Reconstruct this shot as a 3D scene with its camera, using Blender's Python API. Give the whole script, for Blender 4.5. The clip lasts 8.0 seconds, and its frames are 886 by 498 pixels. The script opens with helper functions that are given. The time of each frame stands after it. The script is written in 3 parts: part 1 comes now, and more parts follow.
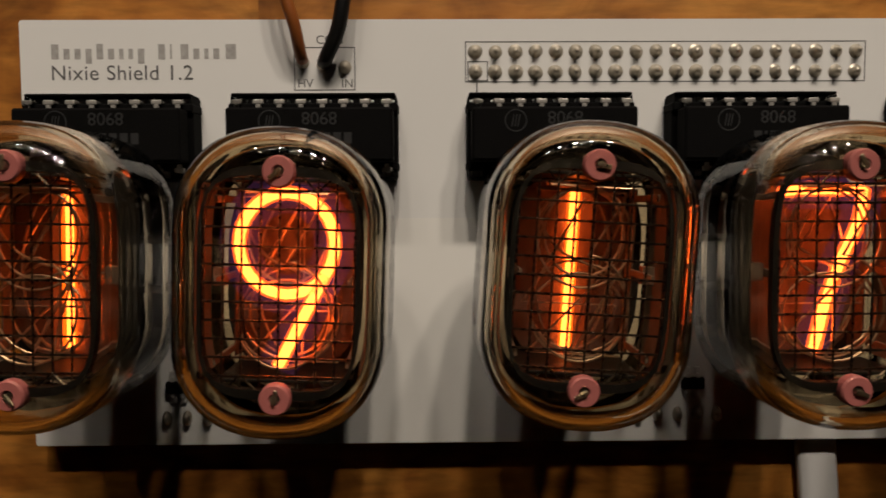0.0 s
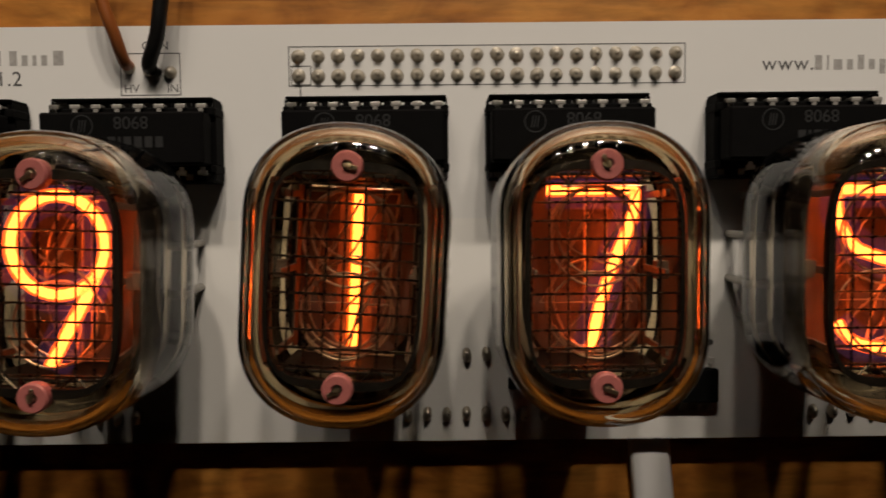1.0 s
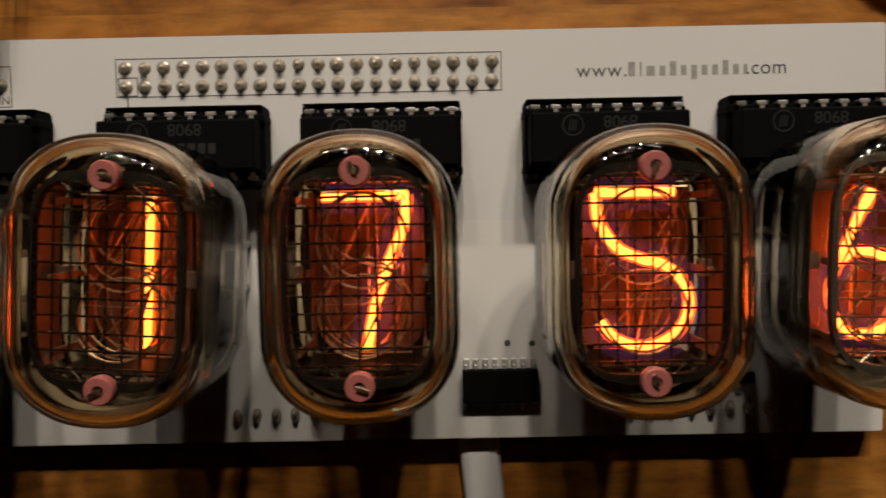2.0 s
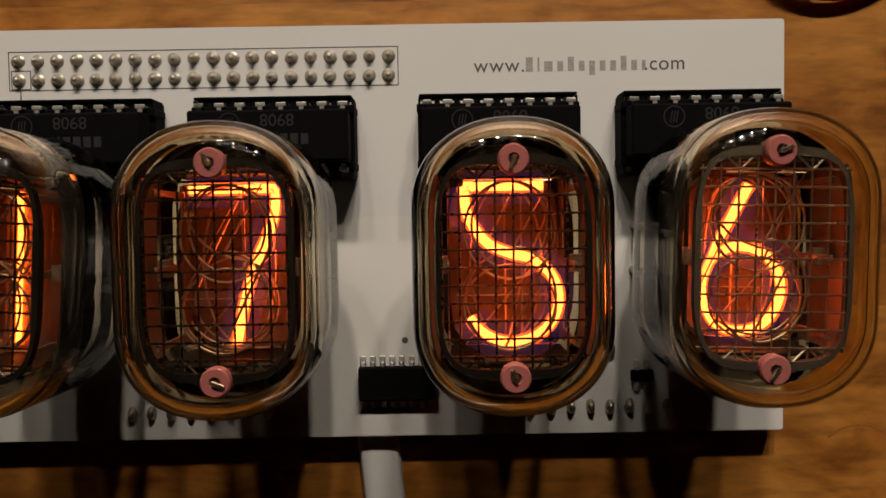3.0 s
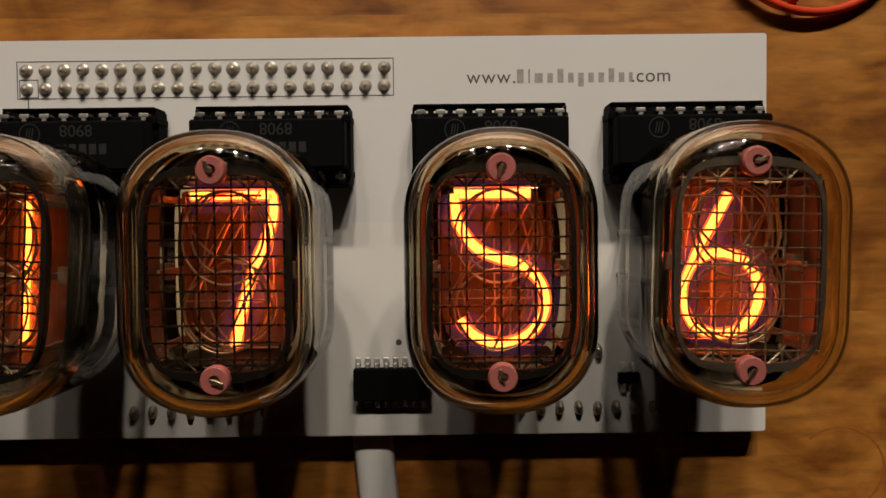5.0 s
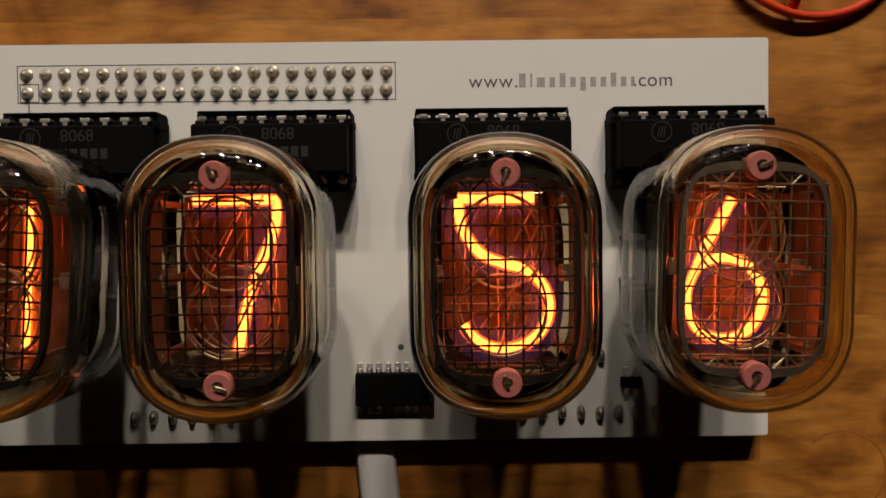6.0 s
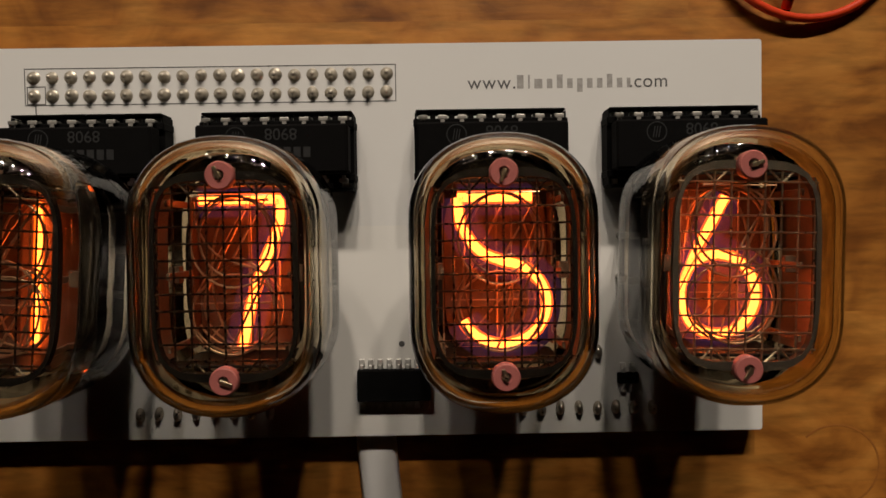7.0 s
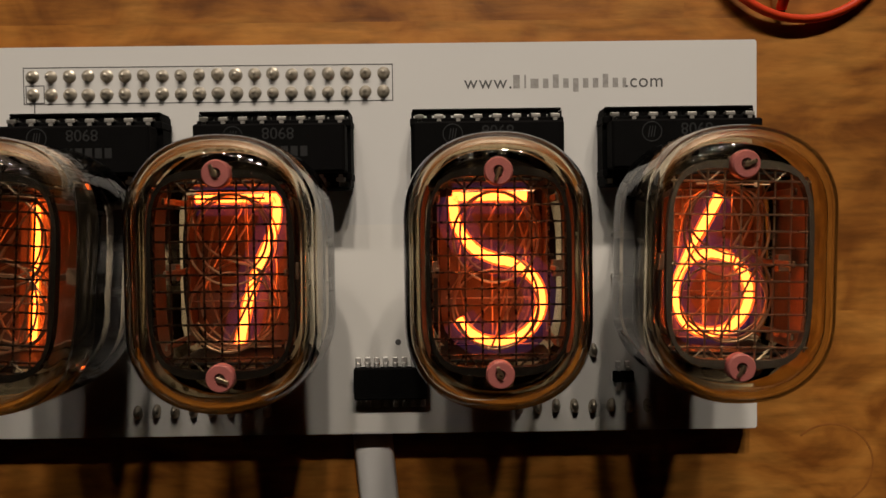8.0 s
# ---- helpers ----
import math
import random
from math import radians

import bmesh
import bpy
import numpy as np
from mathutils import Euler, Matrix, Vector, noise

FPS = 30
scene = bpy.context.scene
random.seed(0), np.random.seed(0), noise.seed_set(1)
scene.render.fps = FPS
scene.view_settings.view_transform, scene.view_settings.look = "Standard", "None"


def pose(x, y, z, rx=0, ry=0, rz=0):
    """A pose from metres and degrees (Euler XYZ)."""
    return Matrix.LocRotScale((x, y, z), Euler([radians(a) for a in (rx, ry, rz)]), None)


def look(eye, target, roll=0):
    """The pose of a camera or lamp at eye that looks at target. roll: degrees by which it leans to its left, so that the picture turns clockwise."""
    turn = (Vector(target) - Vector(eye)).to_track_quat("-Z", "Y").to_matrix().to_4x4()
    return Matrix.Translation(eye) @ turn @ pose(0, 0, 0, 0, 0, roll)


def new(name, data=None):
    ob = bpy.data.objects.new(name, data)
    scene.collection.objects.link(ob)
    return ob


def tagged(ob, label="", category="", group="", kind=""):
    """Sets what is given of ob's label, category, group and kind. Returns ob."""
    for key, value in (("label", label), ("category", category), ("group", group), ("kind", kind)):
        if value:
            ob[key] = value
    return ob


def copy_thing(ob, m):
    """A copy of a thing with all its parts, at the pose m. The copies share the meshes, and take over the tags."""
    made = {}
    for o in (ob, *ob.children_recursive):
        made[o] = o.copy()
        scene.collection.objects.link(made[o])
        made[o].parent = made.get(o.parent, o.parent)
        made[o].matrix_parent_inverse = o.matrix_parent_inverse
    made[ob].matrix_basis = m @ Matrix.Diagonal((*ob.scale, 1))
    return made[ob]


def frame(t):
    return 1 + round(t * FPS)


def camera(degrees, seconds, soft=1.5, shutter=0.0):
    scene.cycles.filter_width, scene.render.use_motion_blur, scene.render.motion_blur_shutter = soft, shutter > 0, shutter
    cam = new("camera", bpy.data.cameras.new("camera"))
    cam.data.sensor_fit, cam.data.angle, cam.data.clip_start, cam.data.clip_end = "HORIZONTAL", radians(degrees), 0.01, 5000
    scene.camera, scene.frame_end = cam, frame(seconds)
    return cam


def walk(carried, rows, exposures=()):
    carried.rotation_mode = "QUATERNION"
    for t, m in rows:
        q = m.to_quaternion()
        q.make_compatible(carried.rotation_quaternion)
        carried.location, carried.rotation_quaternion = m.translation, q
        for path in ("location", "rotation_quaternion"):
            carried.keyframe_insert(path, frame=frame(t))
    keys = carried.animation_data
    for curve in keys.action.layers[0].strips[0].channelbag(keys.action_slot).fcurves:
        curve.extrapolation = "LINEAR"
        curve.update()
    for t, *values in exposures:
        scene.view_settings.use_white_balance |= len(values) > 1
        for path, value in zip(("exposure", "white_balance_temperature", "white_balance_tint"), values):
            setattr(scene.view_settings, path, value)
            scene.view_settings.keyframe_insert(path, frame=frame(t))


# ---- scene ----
cam = camera(64.2, 8.0, shutter=0.3)
PATH = [
    (0, 0.05157, 0.03083, 0.09329, -3.557, -0.739, -0.307),
    (0.5, 0.06245, 0.03083, 0.09371, -3.378, -0.271, -0.460),
    (1, 0.07498, 0.03015, 0.09457, -3.067, -0.121, -0.586),
    (1.5, 0.08709, 0.03041, 0.09567, -2.703, -0.213, -0.937),
    (2, 0.09869, 0.02973, 0.09685, -2.576, 0.220, -1.113),
    (2.2, 0.10428, 0.02954, 0.09672, -2.429, -0.026, -1.200),
    (3.3, 0.11192, 0.02843, 0.09599, -2.261, -0.071, -0.824),
    (3.5, 0.11193, 0.02861, 0.09644, -2.114, 0.025, -0.807),
    (4, 0.11280, 0.02818, 0.09717, -2.094, -0.045, -0.733),
    (4.5, 0.11256, 0.02844, 0.09876, -1.810, -0.147, -0.719),
    (4.7, 0.11264, 0.02842, 0.09904, -1.856, -0.129, -0.674),
    (5.8, 0.11216, 0.02900, 0.09907, -1.670, -0.087, -0.623),
    (6, 0.11194, 0.02886, 0.09885, -1.662, -0.344, -0.692),
    (6.5, 0.11234, 0.02875, 0.09971, -1.611, -0.408, -0.781),
    (7, 0.11186, 0.02851, 0.10064, -1.551, -0.399, -0.848),
    (7.5, 0.11215, 0.02851, 0.10130, -1.518, -0.361, -0.786),
    (8, 0.11237, 0.02833, 0.10114, -1.537, -0.390, -0.744),
]
walk(cam, [(t, pose(x, y, z, rx, ry, rz)) for t, x, y, z, rx, ry, rz in PATH])

MM = 0.001
BOARD_TOP = 3.1          # mm above the table
BOARD_X, BOARD_Y = 156.7, 54.1

# ---- light: a rail of small warm bulbs beyond the far edge of the board, in a closed, unseen, near-black room ----
world = bpy.data.worlds.new("world")
world.use_nodes = True
world.node_tree.nodes["Background"].inputs[0].default_value = (0.0, 0.0, 0.0, 1)
scene.world = world
LAMPS = [(-0.47, 4.5), (-0.25, 10.0), (-0.02, 24.0), (0.18, 20.0), (0.37, 16.5)]
LAMP_Y, LAMP_Z = 1.15, 0.77
for lx, watts in LAMPS:
    data = bpy.data.lights.new("bulb_light", "SPOT")
    data.energy, data.color, data.shadow_soft_size = watts, (1.0, 0.88, 0.755), 0.034
    data.spot_size, data.spot_blend = radians(46), 0.5
    new("bulb_light", data).matrix_basis = look((0.10 + lx, LAMP_Y, LAMP_Z), (0.09, 0.03, 0.0))
scene.view_settings.exposure = 0.0
scene.cycles.caustics_refractive = False
scene.cycles.caustics_reflective = False


# ---- materials ----
def nodes_of(name):
    m = bpy.data.materials.new(name)
    m.use_nodes = True
    nt = m.node_tree
    return m, nt, nt.nodes["Principled BSDF"]


def link(nt, a, b):
    nt.links.new(a, b)


def surface(name, color, rough=0.5, metal=0.0, vary=0.12, scale=400.0, bump=0.0, bump_scale=2000.0, spec=0.5, rough_vary=0.1):
    """A plain surface with mottling at two scales, fine relief and uneven gloss."""
    m, nt, p = nodes_of(name)
    geo = nt.nodes.new("ShaderNodeNewGeometry")
    big = nt.nodes.new("ShaderNodeTexNoise")
    big.inputs["Scale"].default_value, big.inputs["Detail"].default_value = scale, 6
    fine = nt.nodes.new("ShaderNodeTexNoise")
    fine.inputs["Scale"].default_value, fine.inputs["Detail"].default_value = bump_scale, 3
    link(nt, geo.outputs["Position"], big.inputs["Vector"])
    link(nt, geo.outputs["Position"], fine.inputs["Vector"])
    mix = nt.nodes.new("ShaderNodeMix")
    mix.data_type = "RGBA"
    mix.inputs["A"].default_value = (*[c * (1 - vary) for c in color], 1)
    mix.inputs["B"].default_value = (*[min(1, c * (1 + vary)) for c in color], 1)
    link(nt, big.outputs["Fac"], mix.inputs["Factor"])
    link(nt, mix.outputs["Result"], p.inputs["Base Color"])
    rr = nt.nodes.new("ShaderNodeMapRange")
    rr.inputs["To Min"].default_value, rr.inputs["To Max"].default_value = max(0.02, rough - rough_vary), min(1, rough + rough_vary)
    link(nt, fine.outputs["Fac"], rr.inputs["Value"])
    link(nt, rr.outputs["Result"], p.inputs["Roughness"])
    p.inputs["Metallic"].default_value = metal
    p.inputs["Specular IOR Level"].default_value = spec
    if bump:
        b = nt.nodes.new("ShaderNodeBump")
        b.inputs["Strength"].default_value, b.inputs["Distance"].default_value = bump, 0.0001
        link(nt, fine.outputs["Fac"], b.inputs["Height"])
        link(nt, b.outputs["Normal"], p.inputs["Normal"])
    return m


def wood_material():
    m, nt, p = nodes_of("oiled_wood")
    geo = nt.nodes.new("ShaderNodeNewGeometry")
    info = nt.nodes.new("ShaderNodeObjectInfo")
    offs = nt.nodes.new("ShaderNodeVectorMath")
    offs.operation = "MULTIPLY_ADD"
    comb = nt.nodes.new("ShaderNodeCombineXYZ")
    for k in range(3):
        link(nt, info.outputs["Random"], comb.inputs[k])
    link(nt, comb.outputs[0], offs.inputs[0])
    offs.inputs[1].default_value = (3.1, 7.7, 1.3)
    link(nt, geo.outputs["Position"], offs.inputs[2])
    stretch = nt.nodes.new("ShaderNodeVectorMath")
    stretch.operation = "MULTIPLY"
    stretch.inputs[1].default_value = (1.0, 1.45, 1.45)
    link(nt, offs.outputs[0], stretch.inputs[0])
    broad = nt.nodes.new("ShaderNodeTexNoise")
    broad.inputs["Scale"].default_value, broad.inputs["Detail"].default_value, broad.inputs["Distortion"].default_value = 60, 7, 1.6
    link(nt, stretch.outputs[0], broad.inputs["Vector"])
    thin = nt.nodes.new("ShaderNodeVectorMath")
    thin.operation = "MULTIPLY"
    thin.inputs[1].default_value = (160.0, 800.0, 800.0)
    link(nt, offs.outputs[0], thin.inputs[0])
    pores = nt.nodes.new("ShaderNodeTexNoise")
    pores.inputs["Scale"].default_value, pores.inputs["Detail"].default_value = 1, 4
    link(nt, thin.outputs[0], pores.inputs["Vector"])
    ramp = nt.nodes.new("ShaderNodeValToRGB")
    ramp.color_ramp.elements[0].position, ramp.color_ramp.elements[0].color = 0.39, (0.215, 0.070, 0.010, 1)
    ramp.color_ramp.elements[1].position, ramp.color_ramp.elements[1].color = 0.62, (0.53, 0.225, 0.042, 1)
    e = ramp.color_ramp.elements.new(0.5)
    e.color = (0.40, 0.150, 0.024, 1)
    patch = nt.nodes.new("ShaderNodeTexNoise")
    patch.inputs["Scale"].default_value, patch.inputs["Detail"].default_value = 24, 4
    link(nt, stretch.outputs[0], patch.inputs["Vector"])
    both = nt.nodes.new("ShaderNodeMix")
    both.inputs["Factor"].default_value = 0.45
    link(nt, broad.outputs["Fac"], both.inputs[2])
    link(nt, patch.outputs["Fac"], both.inputs[3])
    link(nt, both.outputs[0], ramp.inputs["Fac"])
    pr = nt.nodes.new("ShaderNodeMapRange")
    pr.inputs["From Min"].default_value, pr.inputs["From Max"].default_value = 0.3, 0.6
    pr.inputs["To Min"].default_value, pr.inputs["To Max"].default_value = 0.66, 1.06
    link(nt, pores.outputs["Fac"], pr.inputs["Value"])
    tone = nt.nodes.new("ShaderNodeMapRange")
    tone.inputs["To Min"].default_value, tone.inputs["To Max"].default_value = 0.90, 1.06
    link(nt, info.outputs["Random"], tone.inputs["Value"])
    mul = nt.nodes.new("ShaderNodeMath")
    mul.operation = "MULTIPLY"
    link(nt, pr.outputs[0], mul.inputs[0])
    link(nt, tone.outputs[0], mul.inputs[1])
    col = nt.nodes.new("ShaderNodeVectorMath")
    col.operation = "SCALE"
    link(nt, ramp.outputs["Color"], col.inputs[0])
    link(nt, mul.outputs[0], col.inputs["Scale"])
    link(nt, col.outputs[0], p.inputs["Base Color"])
    p.inputs["Roughness"].default_value = 0.42
    b = nt.nodes.new("ShaderNodeBump")
    b.inputs["Strength"].default_value, b.inputs["Distance"].default_value = 0.25, 0.0002
    link(nt, pores.outputs["Fac"], b.inputs["Height"])
    link(nt, b.outputs["Normal"], p.inputs["Normal"])
    return m


def glass_material():
    """Thick dome glass; its amber tint puts the wood's brown reflection into the rims."""
    m, nt, p = nodes_of("tube_glass")
    p.inputs["Base Color"].default_value = (0.93, 0.82, 0.62, 1)
    p.inputs["Transmission Weight"].default_value = 1.0
    p.inputs["IOR"].default_value = 1.5
    geo = nt.nodes.new("ShaderNodeNewGeometry")
    n = nt.nodes.new("ShaderNodeTexNoise")
    n.inputs["Scale"].default_value, n.inputs["Detail"].default_value = 700, 3
    link(nt, geo.outputs["Position"], n.inputs["Vector"])
    r = nt.nodes.new("ShaderNodeMapRange")
    r.inputs["From Min"].default_value, r.inputs["From Max"].default_value = 0.42, 0.75
    r.inputs["To Min"].default_value, r.inputs["To Max"].default_value = 0.0, 0.05
    link(nt, n.outputs["Fac"], r.inputs["Value"])
    link(nt, r.outputs[0], p.inputs["Roughness"])
    w = nt.nodes.new("ShaderNodeTexNoise")
    w.inputs["Scale"].default_value, w.inputs["Detail"].default_value = 160, 2
    link(nt, geo.outputs["Position"], w.inputs["Vector"])
    b = nt.nodes.new("ShaderNodeBump")
    b.inputs["Strength"].default_value, b.inputs["Distance"].default_value = 0.015, 0.0004
    link(nt, w.outputs["Fac"], b.inputs["Height"])
    link(nt, b.outputs["Normal"], p.inputs["Normal"])
    return m


def thin_glass_material():
    """Thin tube wall: lets light straight through, tinted to turn its shadows brown, glossy at a slant."""
    m = bpy.data.materials.new("tube_wall_glass")
    m.use_nodes = True
    nt = m.node_tree
    nt.nodes.remove(nt.nodes["Principled BSDF"])
    tr = nt.nodes.new("ShaderNodeBsdfTransparent")
    tr.inputs["Color"].default_value = (0.935, 0.875, 0.775, 1)
    gl = nt.nodes.new("ShaderNodeBsdfGlossy")
    gl.inputs["Roughness"].default_value = 0.03
    fr = nt.nodes.new("ShaderNodeFresnel")
    fr.inputs["IOR"].default_value = 1.45
    geo = nt.nodes.new("ShaderNodeNewGeometry")
    w = nt.nodes.new("ShaderNodeTexNoise")
    w.inputs["Scale"].default_value, w.inputs["Detail"].default_value = 260, 3
    link(nt, geo.outputs["Position"], w.inputs["Vector"])
    b = nt.nodes.new("ShaderNodeBump")
    b.inputs["Strength"].default_value, b.inputs["Distance"].default_value = 0.12, 0.0004
    link(nt, w.outputs["Fac"], b.inputs["Height"])
    link(nt, b.outputs["Normal"], gl.inputs["Normal"])
    mix = nt.nodes.new("ShaderNodeMixShader")
    link(nt, fr.outputs[0], mix.inputs[0])
    link(nt, tr.outputs[0], mix.inputs[1])
    link(nt, gl.outputs[0], mix.inputs[2])
    link(nt, mix.outputs[0], nt.nodes["Material Output"].inputs["Surface"])
    return m


def glow_material(name, color, strength, density=1.0):
    """Glowing neon: what gives off the light; density below 1 lets the eye see through the sheath."""
    m = bpy.data.materials.new(name)
    m.use_nodes = True
    nt = m.node_tree
    nt.nodes.remove(nt.nodes["Principled BSDF"])
    out = nt.nodes["Material Output"]
    em = nt.nodes.new("ShaderNodeEmission")
    em.inputs["Color"].default_value, em.inputs["Strength"].default_value = (*color, 1), strength
    if density >= 1:
        link(nt, em.outputs[0], out.inputs["Surface"])
        return m
    tr = nt.nodes.new("ShaderNodeBsdfTransparent")
    mix = nt.nodes.new("ShaderNodeMixShader")
    mix.inputs[0].default_value = density
    link(nt, tr.outputs[0], mix.inputs[1])
    link(nt, em.outputs[0], mix.inputs[2])
    link(nt, mix.outputs[0], out.inputs["Surface"])
    return m


M_WOOD = wood_material()
M_GLASS = glass_material()
M_GLASS_BODY = thin_glass_material()
M_STAIN = surface("dark_wood_stain", (0.30, 0.105, 0.017), 0.5, vary=0.3, scale=900)
M_MASK = surface("white_solder_mask", (0.76, 0.74, 0.70), 0.42, vary=0.03, scale=60, bump=0.04, bump_scale=900)
M_POUR = surface("white_mask_over_copper", (0.80, 0.77, 0.71), 0.38, vary=0.03, scale=60, bump=0.04, bump_scale=900)
M_SILK = surface("dark_silk_print", (0.10, 0.095, 0.09), 0.7, vary=0.3, scale=1800)
M_SILK_PALE = surface("pale_silk_print", (0.36, 0.34, 0.315), 0.7, vary=0.4, scale=1500)
M_BLACK = surface("black_moulded_plastic", (0.004, 0.0038, 0.0036), 0.7, vary=0.25, scale=700, bump=0.3, bump_scale=6000, spec=0.04, rough_vary=0.05)
M_CHIP = surface("black_chip_epoxy", (0.0045, 0.0042, 0.004), 0.75, vary=0.25, scale=500, bump=0.35, bump_scale=7000, spec=0.04, rough_vary=0.05)
M_PRINT = surface("faded_grey_print", (0.0068, 0.0065, 0.0062), 0.8, vary=0.35, scale=2500)
M_TIN = surface("tinned_leg", (0.33, 0.31, 0.275), 0.45, metal=0.35, vary=0.15, scale=1500, bump=0.1)
M_BRIGHT = surface("bright_fresh_solder", (0.78, 0.75, 0.70), 0.35, metal=0.6, vary=0.15, scale=1500, bump=0.1)
M_SOLDER = surface("solder_with_flux", (0.47, 0.42, 0.335), 0.36, metal=0.6, vary=0.35, scale=700, bump=0.15, bump_scale=3000)
M_JOINT = surface("dark_tarnished_solder", (0.34, 0.30, 0.24), 0.30, metal=0.9, vary=0.35, scale=900, bump=0.15)
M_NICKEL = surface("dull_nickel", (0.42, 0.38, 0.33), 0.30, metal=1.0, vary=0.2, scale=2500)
# Brown tint adds some of the neon's red to the tube metal.
M_DARKMETAL = surface("oxidised_dark_metal", (0.17, 0.12, 0.09), 0.5, metal=0.35, vary=0.35, scale=900, bump=0.15)
M_BASE = surface("dark_base_ceramic", (0.022, 0.019, 0.016), 0.6, vary=0.3, scale=600, bump=0.2, spec=0.2)
M_FRAME_BLACK = surface("black_sintered_metal", (0.004, 0.0036, 0.0034), 0.6, vary=0.45, scale=4000, bump=0.6, bump_scale=9000, spec=0.12)
# One wall metal, with shade painted outside and neon glow inside.
M_SIDE_SHADED = surface("blackened_metal", (0.007, 0.0055, 0.0045), 0.55, vary=0.3, scale=1500, bump=0.15, spec=0.15)
M_SIDE_LIT = surface("bare_metal_lining", (0.36, 0.26, 0.19), 0.32, metal=0.7, vary=0.25, scale=1500, bump=0.15)
# Back plate: red of the neon light mixed into its colour.
M_BACK = surface("oxide_grey_plate", (0.14, 0.085, 0.062), 0.5, metal=0.3, vary=0.35, scale=700, bump=0.2)
M_FRAME_LIT = surface("grey_sintered_metal", (0.042, 0.039, 0.037), 0.6, metal=0.5, vary=0.45, scale=4000, bump=0.6, bump_scale=9000)
M_WIRE = surface("grid_wire", (0.10, 0.082, 0.068), 0.28, metal=1.0, vary=0.2, scale=3000)
M_CATHODE = surface("bare_cathode_metal", (0.52, 0.37, 0.26), 0.35, metal=0.95, vary=0.3, scale=2500)
M_PINK = surface("pink_ceramic", (0.40, 0.135, 0.155), 0.5, vary=0.12, scale=1200, bump=0.1, bump_scale=5000)
M_ORANGE_WIRE = surface("orange_brown_insulation", (0.30, 0.085, 0.015), 0.45, vary=0.12, scale=500)
M_BLACK_WIRE = surface("black_insulation", (0.006, 0.0058, 0.0055), 0.45, spec=0.25, vary=0.2, scale=500)
M_RED_WIRE = surface("red_insulation", (0.62, 0.045, 0.007), 0.5, spec=0.25, vary=0.12, scale=500)
M_WHITE_CABLE = surface("white_cable_jacket", (0.72, 0.70, 0.67), 0.5, vary=0.05, scale=200, bump=0.05)
M_WALL = surface("brown_painted_wall", (0.020, 0.016, 0.012), 0.8, vary=0.15, scale=3, bump=0.05)
M_CEIL = surface("grey_ceiling_paint", (0.022, 0.019, 0.016), 0.85, vary=0.1, scale=3)
M_FLOOR = surface("dark_floor", (0.04, 0.03, 0.02), 0.6, vary=0.2, scale=6)
M_INK = surface("purple_brown_stamp_ink", (0.07, 0.05, 0.055), 0.7, vary=0.4, scale=2500)
M_CORE = glow_material("neon_glow_core", (1.0, 0.165, 0.026), 16.0)
M_SHEATH = glow_material("neon_glow_sheath", (1.0, 0.105, 0.004), 4.2, 0.36)
M_HAZE = glow_material("violet_glow_haze", (0.46, 0.18, 0.68), 0.66, 0.030)
M_HAZE_RED = glow_material("red_glow_haze", (1.0, 0.13, 0.025), 1.1, 0.06)


# ---- mesh helpers (all lengths in millimetres) ----
def part(name, bm, material, parent=None, label="", smooth=False):
    me = bpy.data.meshes.new(name)
    bm.to_mesh(me)
    bm.free()
    if material:
        me.materials.append(material)
    if smooth:
        me.polygons.foreach_set("use_smooth", [True] * len(me.polygons))
    ob = new(name, me)
    ob.parent = parent
    if label:
        tagged(ob, label)
    return ob


def again(ob, parent, m=None):
    """Another object on the same mesh, under parent, at the local pose m."""
    o = new(ob.name.split(".")[0], ob.data)
    o.parent = parent
    if m is not None:
        o.matrix_basis = m
    return o


def thing(name, x, y, z, label, category, group="", rz=0.0):
    e = new(name)
    e.empty_display_size = 0.002
    e.matrix_basis = pose(x * MM, y * MM, z * MM, 0, 0, rz)
    return tagged(e, label, category, group)


def at(x, y, z, rx=0, ry=0, rz=0):
    return pose(x * MM, y * MM, z * MM, rx, ry, rz)


def box(bm, x0, x1, y0, y1, z0, z1, bevel=0.0, segs=2):
    r = bmesh.ops.create_cube(bm, size=1.0)
    for v in r["verts"]:
        v.co = Vector(((x0 + x1) / 2 + v.co.x * (x1 - x0), (y0 + y1) / 2 + v.co.y * (y1 - y0), (z0 + z1) / 2 + v.co.z * (z1 - z0))) * MM
    if bevel:
        es = list({e for v in r["verts"] for e in v.link_edges})
        bmesh.ops.bevel(bm, geom=es, offset=bevel * MM, segments=segs, affect="EDGES", profile=0.5)
    return bm


def oval(a, b, z, n=3.0, count=56, cx=0.0, cy=0.0):
    """A ring of points on a superellipse."""
    pts = []
    for i in range(count):
        u = 2 * math.pi * i / count
        c, s = math.cos(u), math.sin(u)
        k = (abs(c) ** n + abs(s) ** n) ** (-1 / n) if a == b else (abs(c * b / a) ** n + abs(s) ** n) ** (-1 / n)
        x, y = (a * c * k, b * s * k) if a == b else (b * c * k, b * s * k)
        pts.append(Vector((cx + x, cy + y, z)) * MM)
    return pts


def loft(bm, rings, close=False, caps=(False, False)):
    vs = [[bm.verts.new(p) for p in r] for r in rings]
    n = len(vs[0])
    pairs = list(zip(vs, vs[1:])) + ([(vs[-1], vs[0])] if close else [])
    for a, b in pairs:
        for i in range(n):
            bm.faces.new((a[i], a[(i + 1) % n], b[(i + 1) % n], b[i]))
    if caps[0]:
        bm.faces.new(list(reversed(vs[0])))
    if caps[1]:
        bm.faces.new(vs[-1])
    return bm


